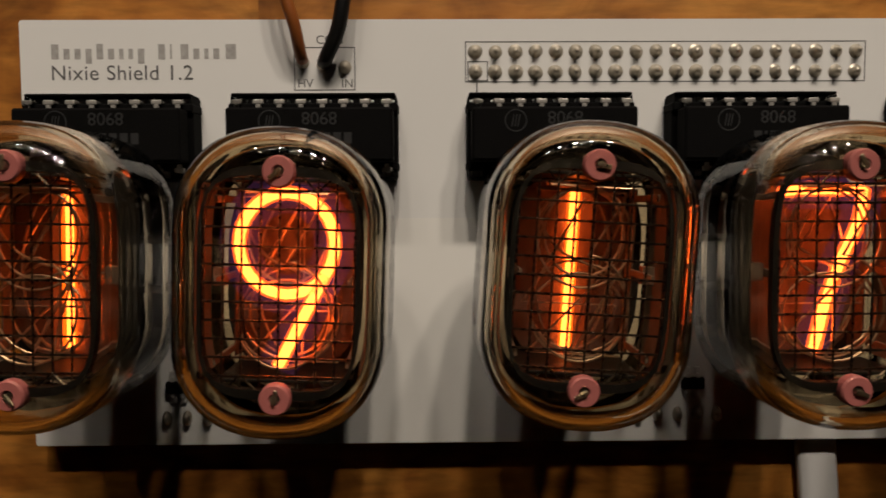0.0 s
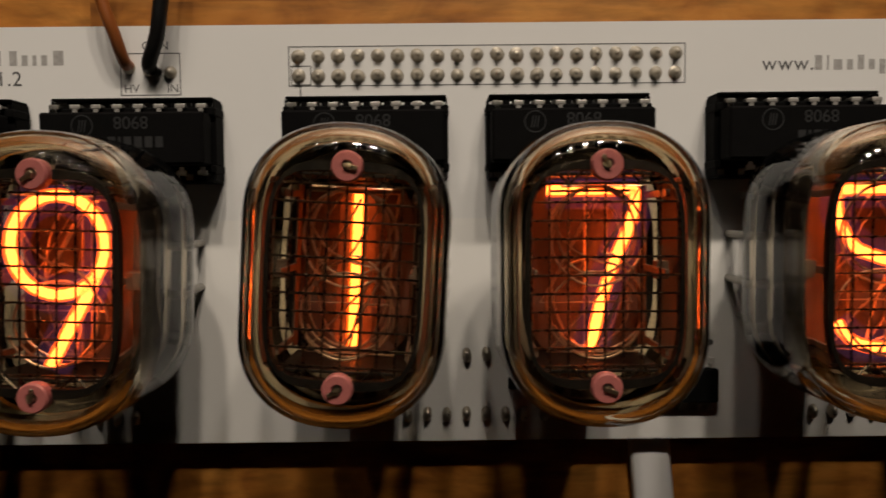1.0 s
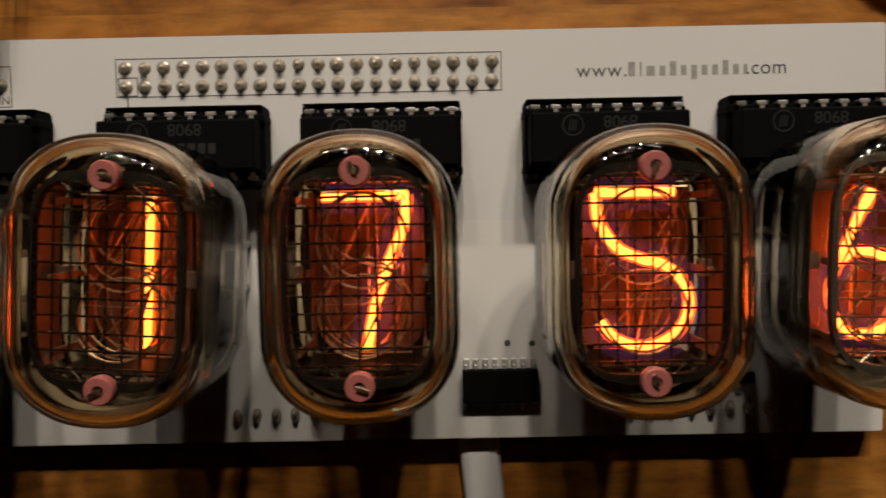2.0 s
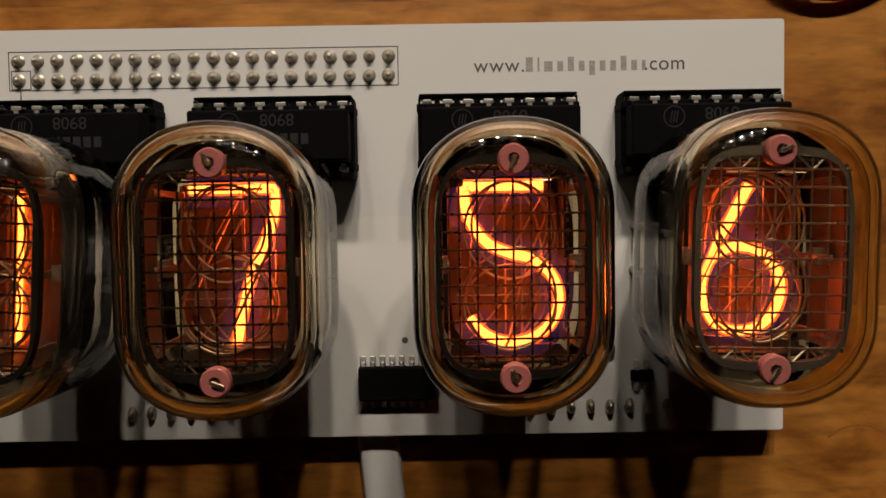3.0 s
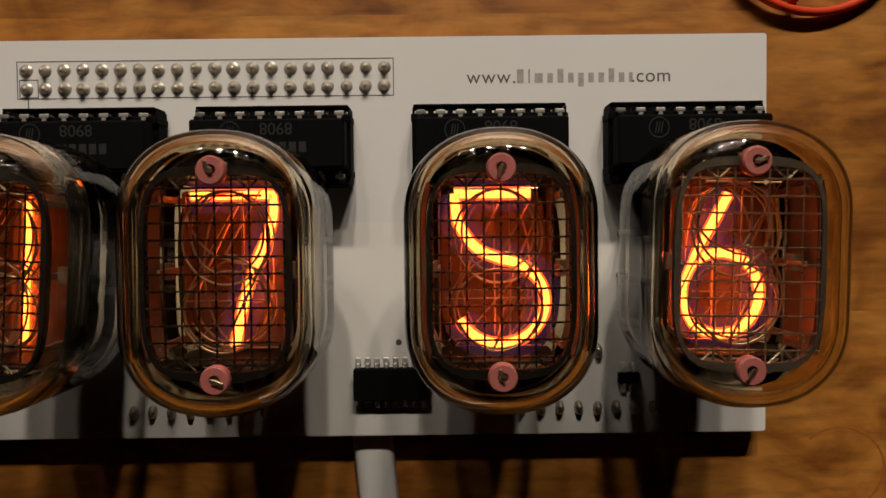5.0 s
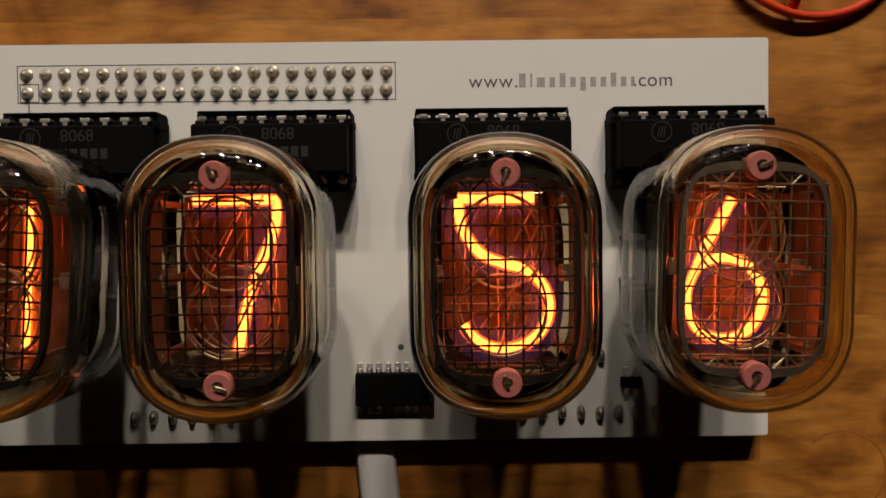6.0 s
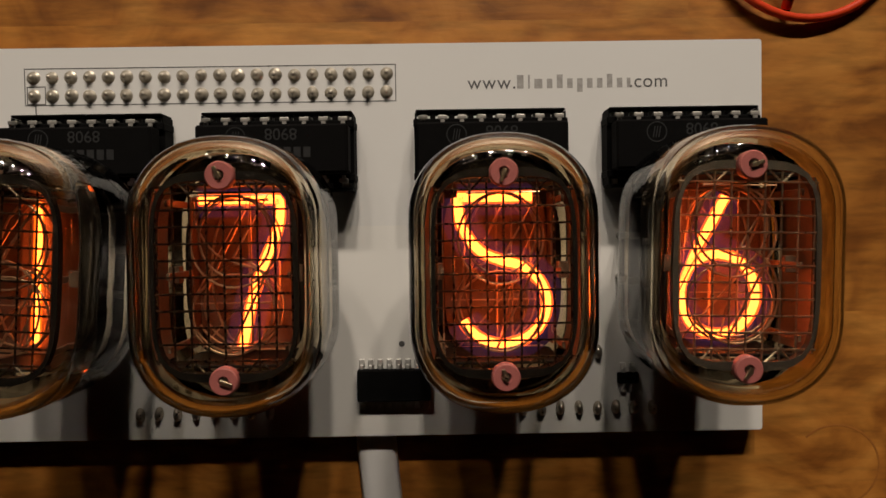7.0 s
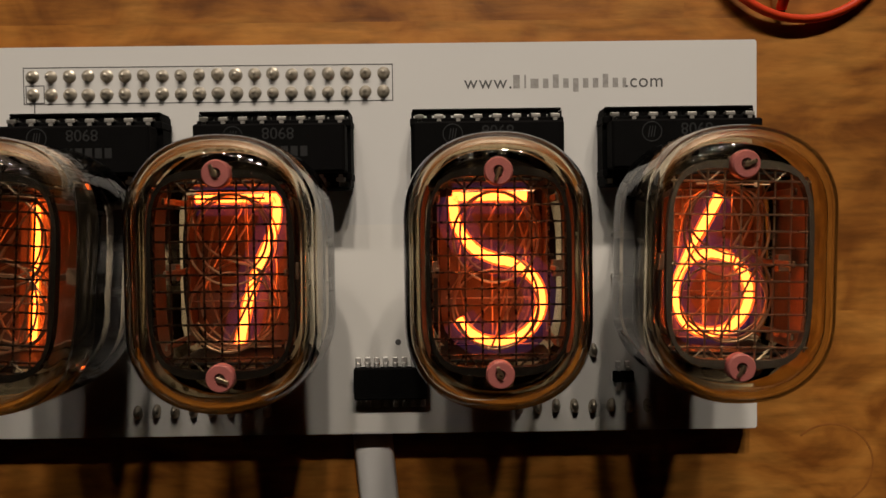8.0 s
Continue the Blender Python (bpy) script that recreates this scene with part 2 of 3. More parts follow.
def rod(bm, pts, radius, sides=6, flat=1.0):
    """A round bar along the points, in millimetres; flat squashes it in z."""
    pts = [Vector(p) for p in pts]
    rings = []
    for i, p in enumerate(pts):
        d = (pts[min(i + 1, len(pts) - 1)] - pts[max(i - 1, 0)]).normalized()
        side = d.cross(Vector((0, 0, 1)))
        side = side.normalized() if side.length > 1e-4 else Vector((1, 0, 0))
        up = side.cross(d).normalized()
        rings.append([(p + side * radius * math.cos(2 * math.pi * k / sides) + up * radius * flat * math.sin(2 * math.pi * k / sides)) * MM for k in range(sides)])
    return loft(bm, rings, caps=(True, True))


def arc(cx, cy, rx, ry, a0, a1, z=0.0, n=18):
    return [(cx + rx * math.cos(radians(a0 + (a1 - a0) * i / n)), cy + ry * math.sin(radians(a0 + (a1 - a0) * i / n)), z) for i in range(n + 1)]


def smooth_line(points, n=10):
    """A soft curve through the points (Catmull-Rom)."""
    P = [Vector(p) for p in points]
    P = [P[0] * 2 - P[1]] + P + [P[-1] * 2 - P[-2]]
    out = []
    for i in range(1, len(P) - 2):
        for k in range(n):
            t = k / n
            a, b, c, d = P[i - 1], P[i], P[i + 1], P[i + 2]
            out.append(0.5 * ((2 * b) + (c - a) * t + (2 * a - 5 * b + 4 * c - d) * t * t + (3 * b - a - 3 * c + d) * t ** 3))
    return out + [P[-2]]


def lathe(bm, profile, sides=14, cx=0.0, cy=0.0, cap0=False, cap1=True):
    rings = [[Vector((cx + r * math.cos(2 * math.pi * k / sides), cy + r * math.sin(2 * math.pi * k / sides), z)) * MM for k in range(sides)] for r, z in profile]
    return loft(bm, rings, caps=(cap0, cap1))


def lettering(text, size, parent, material, m, name="lettering", label="", squeeze=1.0, weight=0.0):
    cu = bpy.data.curves.new(name, "FONT")
    cu.body, cu.size, cu.offset, cu.extrude = text, size * MM, weight * MM, 0.01 * MM
    cu.space_character = squeeze
    tmp = new("tmp", cu)
    me = bpy.data.meshes.new_from_object(tmp)
    bpy.data.objects.remove(tmp)
    bpy.data.curves.remove(cu)
    me.materials.append(material)
    ob = new(name, me)
    ob.parent, ob.matrix_basis = parent, m
    if label:
        tagged(ob, label)
    return ob


# ---- unseen room shell, near black to keep bounced light down ----
def slab(name, x0, x1, y0, y1, z0, z1, material, label, category):
    bm = bmesh.new()
    box(bm, x0 * 1000, x1 * 1000, y0 * 1000, y1 * 1000, z0 * 1000, z1 * 1000)
    return tagged(part(name, bm, material), label, category, kind="structure")


slab("floor", -1.7, 1.9, -1.6, 2.2, -0.80, -0.75, M_FLOOR, "unseen dark room floor", "floor")
slab("ceiling", -1.7, 1.9, -1.6, 2.2, 1.75, 1.80, M_CEIL, "unseen near-black ceiling", "ceiling")
slab("wall_west", -1.8, -1.7, -1.6, 2.2, -0.75, 1.75, M_WALL, "unseen near-black room wall", "wall")
slab("wall_east", 1.9, 2.0, -1.6, 2.2, -0.75, 1.75, M_WALL, "unseen near-black room wall", "wall")
slab("wall_south", -1.7, 1.9, -1.7, -1.6, -0.75, 1.75, M_WALL, "unseen near-black room wall", "wall")
slab("wall_north", -1.7, 1.9, 2.2, 2.3, -0.75, 1.75, M_WALL, "unseen near-black room wall", "wall")


# ---- the lamp rail whose bulbs shine on the glass ----
def lamp_rail():
    t = thing("rail_lamp", 100, LAMP_Y * 1000, LAMP_Z * 1000, "slim metal lamp rail with small warm bulbs", "lamp")
    bm = bmesh.new()
    box(bm, -510, 410, -8, 8, 40, 52, 2)
    part("rail", bm, M_DARKMETAL, t)
    bm = bmesh.new()
    rod(bm, [(-50, 0, 50), (-50, 0, 980)], 4, 8)
    part("rod", bm, M_DARKMETAL, t)
    sock = None
    for lx, _ in LAMPS:
        if sock is None:
            bm = bmesh.new()
            lathe(bm, [(6, 40), (11, 36), (13, 24), (12, 18)], 16)
            sock = part("bulb_socket", bm, M_DARKMETAL, t)
            sock.matrix_basis = at(lx * 1000, 0, 0)
        else:
            again(sock, t, at(lx * 1000, 0, 0))


lamp_rail()


# ---- table of wooden staves ----
def table():
    t = thing("wooden_table", 80, 100, 0, "warm brown oiled wooden tabletop of glued staves", "table")
    bm = bmesh.new()
    box(bm, -560, 560, -420, 420, -36, -22, 2)
    part("underframe", bm, M_WOOD, t)
    for lx in (-520, 520):
        for ly in (-380, 380):
            bm = bmesh.new()
            box(bm, lx - 30, lx + 30, ly - 30, ly + 30, -750, -36, 3)
            part("leg", bm, M_WOOD, t)
    return t


TABLE = table()


# ---- circuit board ----
def name_bar(parent, x, y, letters):
    """A name as one plain bar for each letter: width, foot and head."""
    for w, lo, hi in letters:
        bm = bmesh.new()
        box(bm, x, x + w, y + lo, y + hi, 0, 0.02)
        part("letter_bar", bm, M_SILK_PALE, parent)
        x += w + 0.62


def circuit_board():
    t = thing("circuit_board", 0, 0, BOARD_TOP, "white printed circuit board with dark lettering, lying on the table", "circuit board")
    bm = bmesh.new()
    box(bm, 0, BOARD_X, 0, BOARD_Y, -1.6, 0)
    bmesh.ops.bevel(bm, geom=[e for e in bm.edges if abs(e.verts[0].co.z - e.verts[1].co.z) > 0.001], offset=0.4 * MM, segments=4, affect="EDGES", profile=0.5)
    part("board", bm, M_MASK, t)
    bm = bmesh.new()
    box(bm, 0.13, BOARD_X - 0.13, 0.13, 29.2, 0.0, 0.035)
    part("copper_pour", bm, M_POUR, t, "slightly raised lighter field of copper under the white coating")
    # writing: readable words lettered, names as bars
    lettering("Nixie Shield 1.2", 2.62, t, M_SILK, at(3.7, 46.7, 0.02), squeeze=1.06, label="dark grey lettering: Nixie Shield 1.2")
    name_bar(t, 3.9, 49.25, [(.9, 0, 1.85), (.75, 0, 1.3), (.75, 0, 1.3), (.75, -.55, 1.3), (.8, 0, 1.9), (.75, 0, 1.3), (.55, 0, 1.3), (.55, 0, 1.3), (.8, -.55, 1.3)])
    name_bar(t, 17.2, 49.25, [(.85, 0, 1.85), (.22, 0, 1.85)])
    name_bar(t, 20.0, 49.25, [(.95, 0, 1.85), (.75, 0, 1.3), (.5, 0, 1.3), (.75, 0, 1.3)])
    name_bar(t, 25.6, 49.25, [(1.3, 0, 1.85)])
    lettering("www.", 2.62, t, M_SILK, at(116.2, 47.75, 0.02), squeeze=1.12, label="dark grey lettering: www.")
    lettering(".com", 2.62, t, M_SILK, at(138.4, 47.75, 0.02), squeeze=1.06, label="dark grey lettering: .com")
    name_bar(t, 123.0, 47.75, [(.9, 0, 1.85), (.25, 0, 1.85), (1.1, 0, 1.3), (.75, 0, 1.3), (.8, 0, 1.85), (.75, 0, 1.3), (.75, -.55, 1.3), (.75, 0, 1.3), (.75, 0, 1.3), (.75, 0, 1.85), (.75, 0, 1.3), (.5, 0, 1.3)])
    # silk frames
    for nm, x0, x1, y0, y1 in (("header_outline", 55.6, 106.4, 46.25, 51.35), ("pin_one_mark", 55.9, 58.5, 46.4, 48.9), ("connector_outline", 34.1, 41.8, 45.3, 50.7)):
        bm = bmesh.new()
        w = 0.13
        box(bm, x0, x1, y0, y0 + w, 0, 0.02), box(bm, x0, x1, y1 - w, y1, 0, 0.02)
        box(bm, x0, x0 + w, y0 + w, y1 - w, 0, 0.02), box(bm, x1 - w, x1, y0 + w, y1 - w, 0, 0.02)
        part(nm, bm, M_SILK, t, "thin dark printed outline")
    bm = bmesh.new()
    box(bm, 57.0, 57.16, 44.6, 46.25, 0, 0.02)
    part("pin_one_tick", bm, M_SILK, t)
    for txt, x, y in (("CON", 36.9, 51.1), ("HV", 34.5, 45.7), ("IN", 40.0, 45.7)):
        lettering(txt, 1.5, t, M_SILK, at(x, y, 0.02))
    for x, y in ((106.6, 12.8), (109.9, 12.7)):
        bm = bmesh.new()
        lathe(bm, [(0.42, 0.0), (0.40, 0.06), (0.2, 0.06)], 12)
        v = part("via", bm, M_SILK, t, "small dark plated hole")
        v.matrix_basis = at(x, y, 0.04)
    return t


circuit_board()


def solder_joint_mesh(parent):
    bm = bmesh.new()
    lathe(bm, [(0.92, 0.0), (0.90, 0.06), (0.72, 0.16), (0.55, 0.45), (0.42, 0.85), (0.34, 1.15), (0.22, 1.35), (0.08, 1.42)], 14)
    return part("solder_joint", bm, M_SOLDER, parent, smooth=True)


def pin_header():
    t = thing("pin_header", 56.87, 47.53, BOARD_TOP, "two rows of twenty soldered pin header joints, dull with flux", "pin header")
    first = None
    for row in range(2):
        for k in range(20):
            m = at(2.54 * k + random.uniform(-.06, .06), 2.54 * row + random.uniform(-.06, .06), 0, random.uniform(-4, 4), random.uniform(-4, 4), random.uniform(0, 360)) @ Matrix.Diagonal((random.uniform(.9, 1.08), random.uniform(.9, 1.08), random.uniform(.6, .85), 1))
            if first is None:
                first = solder_joint_mesh(t)
                first.matrix_basis = m
            else:
                again(first, t, m)
    bm = bmesh.new()
    box(bm, -1.2, 49.5, -1.2, 3.7, -3.1, -1.62, 0.15, 1)
    part("pin_housing", bm, M_BLACK, t, "black plastic strip under the board")
    return t


pin_header()


# ---- decoder chips in their sockets ----
def chip_set(x, first=[]):
    if first:
        a, b = first
        return copy_thing(a, at(x, 39.15, BOARD_TOP)), copy_thing(b, at(x, 39.15, BOARD_TOP + 4.05))
    s = thing("chip_socket", x, 39.15, BOARD_TOP, "black plastic sixteen-pin chip socket soldered to the board", "chip socket", "sockets along the board")
    bm = bmesh.new()
    for sy in (-1, 1):
        y0, y1 = sorted((sy * 3.0, sy * 4.05))
        box(bm, -10.2, 10.2, y0, y1, 0.3, 4.0, 0.15, 1)
    for sx in (-1, 0, 1):
        box(bm, sx * 9.2 - 0.9, sx * 9.2 + 0.9, -3.0, 3.0, 0.3, 3.4, 0.1, 1)
    box(bm, -9.9, 9.9, 4.9, 5.25, 0.3, 4.0, 0.12, 1), box(bm, -9.9, 9.9, -5.25, -4.9, 0.3, 4.0, 0.12, 1)
    for k in range(9):
        cx = -10.16 + 2.54 * k
        w0, w1 = max(-10.0, cx - 0.35), min(10.0, cx + 0.35)
        box(bm, w0, w1, 4.05, 4.9, 0.3, 3.7), box(bm, w0, w1, -4.9, -4.05, 0.3, 3.7)
    part("socket_frame", bm, M_BLACK, s)
    pin = None
    for sy in (-1, 1):
        for k in range(8):
            if pin is None:
                bm = bmesh.new()
                box(bm, -0.42, 0.42, -0.36, 0.36, -3.1, 2.6, 0.08, 1)
                pin = part("socket_contact", bm, M_TIN, s)
                pin.matrix_basis = at(-8.89 + 2.54 * k, 4.47 * sy, 0)
            else:
                again(pin, s, at(-8.89 + 2.54 * k, 4.47 * sy, 0))
    c = thing("decoder_chip", x, 39.15, BOARD_TOP + 4.05, "black plastic decoder chip with faint grey print, pushed into its socket", "chip", "chips along the board")
    bm = bmesh.new()
    box(bm, -9.95, 9.95, -3.35, 3.35, 0.05, 3.1, 0.25, 1)
    for v in bm.verts:
        f = 1 - 0.05 * abs(v.co.z / MM - 1.6)
        v.co.x *= f ** 0.35
        v.co.y *= f
    part("chip_body", bm, M_CHIP, c)
    leg = None
    for sy in (-1, 1):
        for k in range(8):
            if leg is None:
                bm = bmesh.new()
                box(bm, -0.62, 0.62, 0.42, 0.98, 0.95, 1.25, 0.12, 2)
                box(bm, -0.28, 0.28, 0, 0.44, 0.97, 1.22, 0.04, 1)
                box(bm, -0.3, 0.3, 0.72, 1.0, -2.2, 1.0, 0.05, 1)
                leg = part("chip_leg", bm, M_TIN, c)
                leg.matrix_basis = at(-8.89 + 2.54 * k, 3.33, 0)
            else:
                again(leg, c, at(-8.89 + 2.54 * k, 3.33 * sy, 0, 0, 0, 0 if sy > 0 else 180))
    bm = bmesh.new()
    ring = [(r * math.cos(a), r * math.sin(a)) for a in [2 * math.pi * k / 24 for k in range(24)] for r in (1.0,)]
    rod(bm, [(p[0] * 1.25, p[1] * 1.25, 0) for p in ring + ring[:1]], 0.07, 4, 0.3)
    for dx in (-0.35, 0.0, 0.35):
        rod(bm, [(dx - 0.12, -0.7, 0), (dx + 0.12, 0.7, 0)], 0.07, 4, 0.3)
    logo = part("round_emblem", bm, M_PRINT, c, "faint grey ring with three strokes")
    logo.matrix_basis = at(-4.6, 1.5, 3.1)
    lettering("8908", 2.1, c, M_PRINT, at(3.3, 2.55, 3.105, 0, 0, 180), label="faint grey number 8908")
    bx = -1.6
    for w in (0.9, 0.3, 0.9, 0.9, 0.9, 0.9):
        bm = bmesh.new()
        box(bm, bx, bx + w, -1.1, 0.2, 3.09, 3.11)
        part("type_bar", bm, M_PRINT, c, "faint grey bar")
        bx += w + 0.35
    first += [s, c]
    return s, c


TUBES = [(13.4, 24.3, -1.5), (37.4, 23.7, -2.1), (65.8, 24.15, -3.6), (90.15, 24.05, 0.0), (118.5, 24.0, 0.0), (143.2, 24.4, -1.4)]
for cx in (12.4, 37.1, 65.8, 90.8, 119.0, 144.6):
    chip_set(cx)


# ---- nixie tubes ----
DIG_W, DIG_H = 5.25, 8.35


def digit_lines(d):
    """The strokes of a digit, on a field of 2 by 2 about its middle."""
    W, Hh = DIG_W, DIG_H * {5: 0.95, 6: 0.955, 7: 0.97}.get(d, 1.0)
    L = {
        0: [arc(0, 0, .73, 1, 0, 360, n=36)],
        1: [[(0, 1, 0), (0, -1, 0)]],
        2: [arc(0, .42, .85, .58, 165, -30, n=20) + [(-.85, -1, 0), (.9, -1, 0)]],
        3: [[(-.7, 1, 0), (.75, 1, 0), (.05, .22, 0)] + arc(-.02, -.38, .85, .62, 75, -155, n=22)],
        4: [[(.25, -1, 0), (.25, 1, 0), (-1, -.38, 0), (.75, -.38, 0)]],
        5: [[(.66, 1, 0), (-.86, 1, 0)], smooth_line([(-.86, 1, 0), (-.78, .62, 0), (-.42, .28, 0), (.1, .12, 0)], 6) + arc(.05, -.44, .90, .56, 80, -155, n=22)],
        6: [arc(-.03, -.44, .80, .56, 0, 360, n=36), smooth_line([(-.80, -.30, 0), (-.52, .10, 0), (.10, .92, 0)], 8)],
        7: [[(-.85, 1, 0), (.85, 1, 0)] + smooth_line([(.85, 1, 0), (.78, .62, 0), (.45, .1, 0), (.2, -.4, 0), (.0, -1, 0)], 6)],
        8: [arc(0, .48, .72, .52, 0, 360, n=30), arc(0, -.5, .88, .5, 0, 360, n=30)],
        9: [arc(0, .42, .86, .58, 0, 360, n=36), [(.70, .08, 0), (-.12, -1, 0)]],
    }[d]
    return [[(x * W, y * Hh, 0) for x, y, _ in ln] for ln in L]


DEPTH = {3: 23.4, 9: 22.4, 8: 21.8, 5: 21.2, 4: 20.4, 2: 19.9, 7: 19.4, 6: 18.8, 0: 17.6, 1: 16.2}
CACHE = {}


def shared(key, make, parent, m=None):
    """Builds a mesh part once, then reuses its mesh."""
    if key in CACHE:
        return again(CACHE[key], parent, m)
    ob = make()
    ob.parent = parent
    if m is not None:
        ob.matrix_basis = m
    CACHE[key] = ob
    return ob


def stadium(a, b, z, cap=28, side=8):
    """A ring with straight long sides and full rounded ends: half width a, half length b."""
    pts, n = [], 2 / 2.2
    h = 0.93 * a
    for s in (1, -1):
        for k in range(cap):
            u = math.pi * k / cap
            c = math.cos(u)
            pts.append(Vector((s * a * math.copysign(abs(c) ** n, c), s * (b - h + h * math.sin(u) ** n), z)) * MM)
        for k in range(side):
            pts.append(Vector((-s * a, s * (b - h) * (1 - 2 * k / side), z)) * MM)
    return pts


WALL = 1.05


def envelope(upper):
    A, B = 9.85, 14.55
    outer = [(10.0, 3.4), (10.1, 2.0), (10.6, 1.0), (11.7, .35), (13.5, .05), (15, 0), (18, .0), (22, .05), (25.0, .12), (26.4, .3), (27.5, .65), (28.3, 1.15), (28.95, 1.8), (29.4, 2.55), (29.7, 3.5), (29.9, 4.8), (30.0, 6.4), (30.05, 8.2)]
    inner = []
    for k, (z, i) in enumerate(outer):
        (z0, i0), (z1, i1) = outer[max(k - 1, 0)], outer[min(k + 1, len(outer) - 1)]
        run = math.hypot(z1 - z0, i1 - i0)
        inner.append((z - WALL * (i1 - i0) / run, i + WALL * (z1 - z0) / run))
    bm = bmesh.new()
    loft(bm, [stadium(A - i, B - i, z) for z, i in outer], caps=(True, True))
    ib = bmesh.new()
    loft(ib, [stadium(A - i, B - i, z) for z, i in inner], caps=(True, True))
    bmesh.ops.reverse_faces(ib, faces=ib.faces[:])
    me = bpy.data.meshes.new("tmp")
    ib.to_mesh(me)
    ib.free()
    bm.from_mesh(me)
    bpy.data.meshes.remove(me)
    out = [f for f in bm.faces if (f.calc_center_median().z > 22.0 * MM) != upper]
    bmesh.ops.delete(bm, geom=out, context="FACES")
    if upper:
        return part("glass_dome", bm, M_GLASS, None, "clear thick-walled glass dome", smooth=True)
    return part("glass_body", bm, M_GLASS_BODY, None, "clear glass side wall and base", smooth=True)


def plate(name, hx, hy, z0, z1, material, label="", n=5.0):
    bm = bmesh.new()
    loft(bm, [oval(hx, hy, z0, n, 40), oval(hx, hy, z1, n, 40)], caps=(True, True))
    return part(name, bm, material, None, label)


def anode_frame(material=None, o=(7.45, 10.65), i=(6.95, 9.75)):
    bm = bmesh.new()
    loft(bm, [oval(*o, 25.0, 4.0), oval(*o, 26.0, 4.0), oval(*i, 26.0, 5.0), oval(*i, 25.0, 5.0)], close=True)
    return part("anode_frame", bm, material or M_FRAME_BLACK, None, "rough dark grey metal frame round the grid")


def anode_grid(material=None):
    bm = bmesh.new()
    z, r, p = 25.7, 0.115, 1.7
    for k in range(-4, 5):
        end = 9.6 if abs(k) < 4 else 8.9
        rod(bm, [(k * p, -end, z), (k * p, end, z)], r, 6)
    for k in range(-5, 6):
        rod(bm, [(-7.1, k * p, z + 0.12), (7.1, k * p, z + 0.12)], r, 6)
    for s in (-1, 1):
        for c in (-3.36, 3.36):
            for e in (-1.5, 1.5):
                rod(bm, [(c, s * 8.4, z + 0.1), (c + e, s * 9.9, z + 0.1)], r, 4)
    return part("anode_grid", bm, material or M_WIRE, None, "fine square grid of thin metal wires")


def bead():
    bm = bmesh.new()
    prof = [(0.46, 0.0), (1.32, 0.0), (1.46, 0.2), (1.46, 1.1), (1.3, 1.3), (0.6, 1.3), (0.46, 1.15)]
    rings = [[Vector((r * math.cos(2 * math.pi * k / 24), r * math.sin(2 * math.pi * k / 24), z)) * MM for k in range(24)] for r, z in prof]
    loft(bm, rings, close=True)
    return part("ceramic_bead", bm, M_PINK, None, "pink ceramic bead")


def bead_pin():
    bm = bmesh.new()
    rod(bm, [(0, 0, -18), (0, 0, 0.9), (0.15, 0.05, 1.5)], 0.36, 8)
    box(bm, -0.35, 1.0, -0.2, 0.2, 1.4, 1.62, 0.06, 1)
    return part("bead_pin", bm, M_NICKEL, None, "bright bent metal pin")


def bead_clip():
    """Dark sheet-metal tongue that the bead sits on."""
    bm = bmesh.new()
    box(bm, -2.5, 2.5, -0.5, 0.5, -0.35, -0.1, 0.08, 1)
    box(bm, -1.2, 1.2, -0.95, 0.95, -0.6, -0.35, 0.08, 1)
    return part("bead_clip", bm, M_DARKMETAL, None, "dark sheet-metal tongue under the bead")


def side_shield():
    bm = bmesh.new()
    box(bm, -0.12, 0.12, -8.6, 8.6, 14.6, 17.2, 0.05, 1)
    for y in (-7.6, 0.0, 7.6):
        box(bm, -0.16, 0.16, y - 0.35, y + 0.35, 17.2, 24.4, 0.05, 1)
    box(bm, 0.12, 1.3, -0.9, 0.9, 19.4, 20.8, 0.05, 1)
    return part("side_shield", bm, M_DARKMETAL, None)


def side_wall(low=18.4):
    """A thin curved wall that follows the glass."""
    rings = []
    for k in range(21):
        y = -9.2 + 0.92 * k
        x = 8.6 * (1 - (abs(y) / 13.2) ** 4) ** (1 / 3)
        rings.append([Vector((x - 0.16, y, low)) * MM, Vector((x, y, low)) * MM, Vector((x - 0.12, y, 24.2)) * MM, Vector((x - 0.28, y, 24.2)) * MM])
    bm = bmesh.new()
    loft(bm, rings, caps=(True, True))
    bmesh.ops.recalc_face_normals(bm, faces=bm.faces[:])
    # inner faces get the lit colour, the others the shaded one
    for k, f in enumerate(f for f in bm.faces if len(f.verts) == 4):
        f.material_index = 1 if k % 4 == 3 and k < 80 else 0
    ob = part("side_wall", bm, M_SIDE_SHADED, None, "thin metal wall inside the glass, coloured shaded outside and lit inside")
    ob.data.materials.append(M_SIDE_LIT)
    return ob


def end_shield():
    bm = bmesh.new()
    # the shade at the tube ends is put into this dark colour
    box(bm, -6.2, 6.2, -0.15, 0.15, 14.6, 23.6, 0.05, 1)
    return part("end_shield", bm, M_SIDE_SHADED, None)


def base_pin():
    bm = bmesh.new()
    lathe(bm, [(0.5, -3.1), (0.5, 12.6), (0.3, 12.9)], 10, cap0=True)
    return part("base_pin", bm, M_TIN, None)


def unlit(d):
    bm = bmesh.new()
    for ln in digit_lines(d):
        rod(bm, ln, 0.14, 5, 0.8)
    return part("cathode_digit", bm, M_CATHODE, None, "thin unlit wire numeral")


def glow(d, radii, material, name, label, flat=1.0):
    bm = bmesh.new()
    for r in radii:
        for ln in digit_lines(d):
            rod(bm, ln, r, 10, flat)
    return part(name, bm, material, None, label, smooth=True)


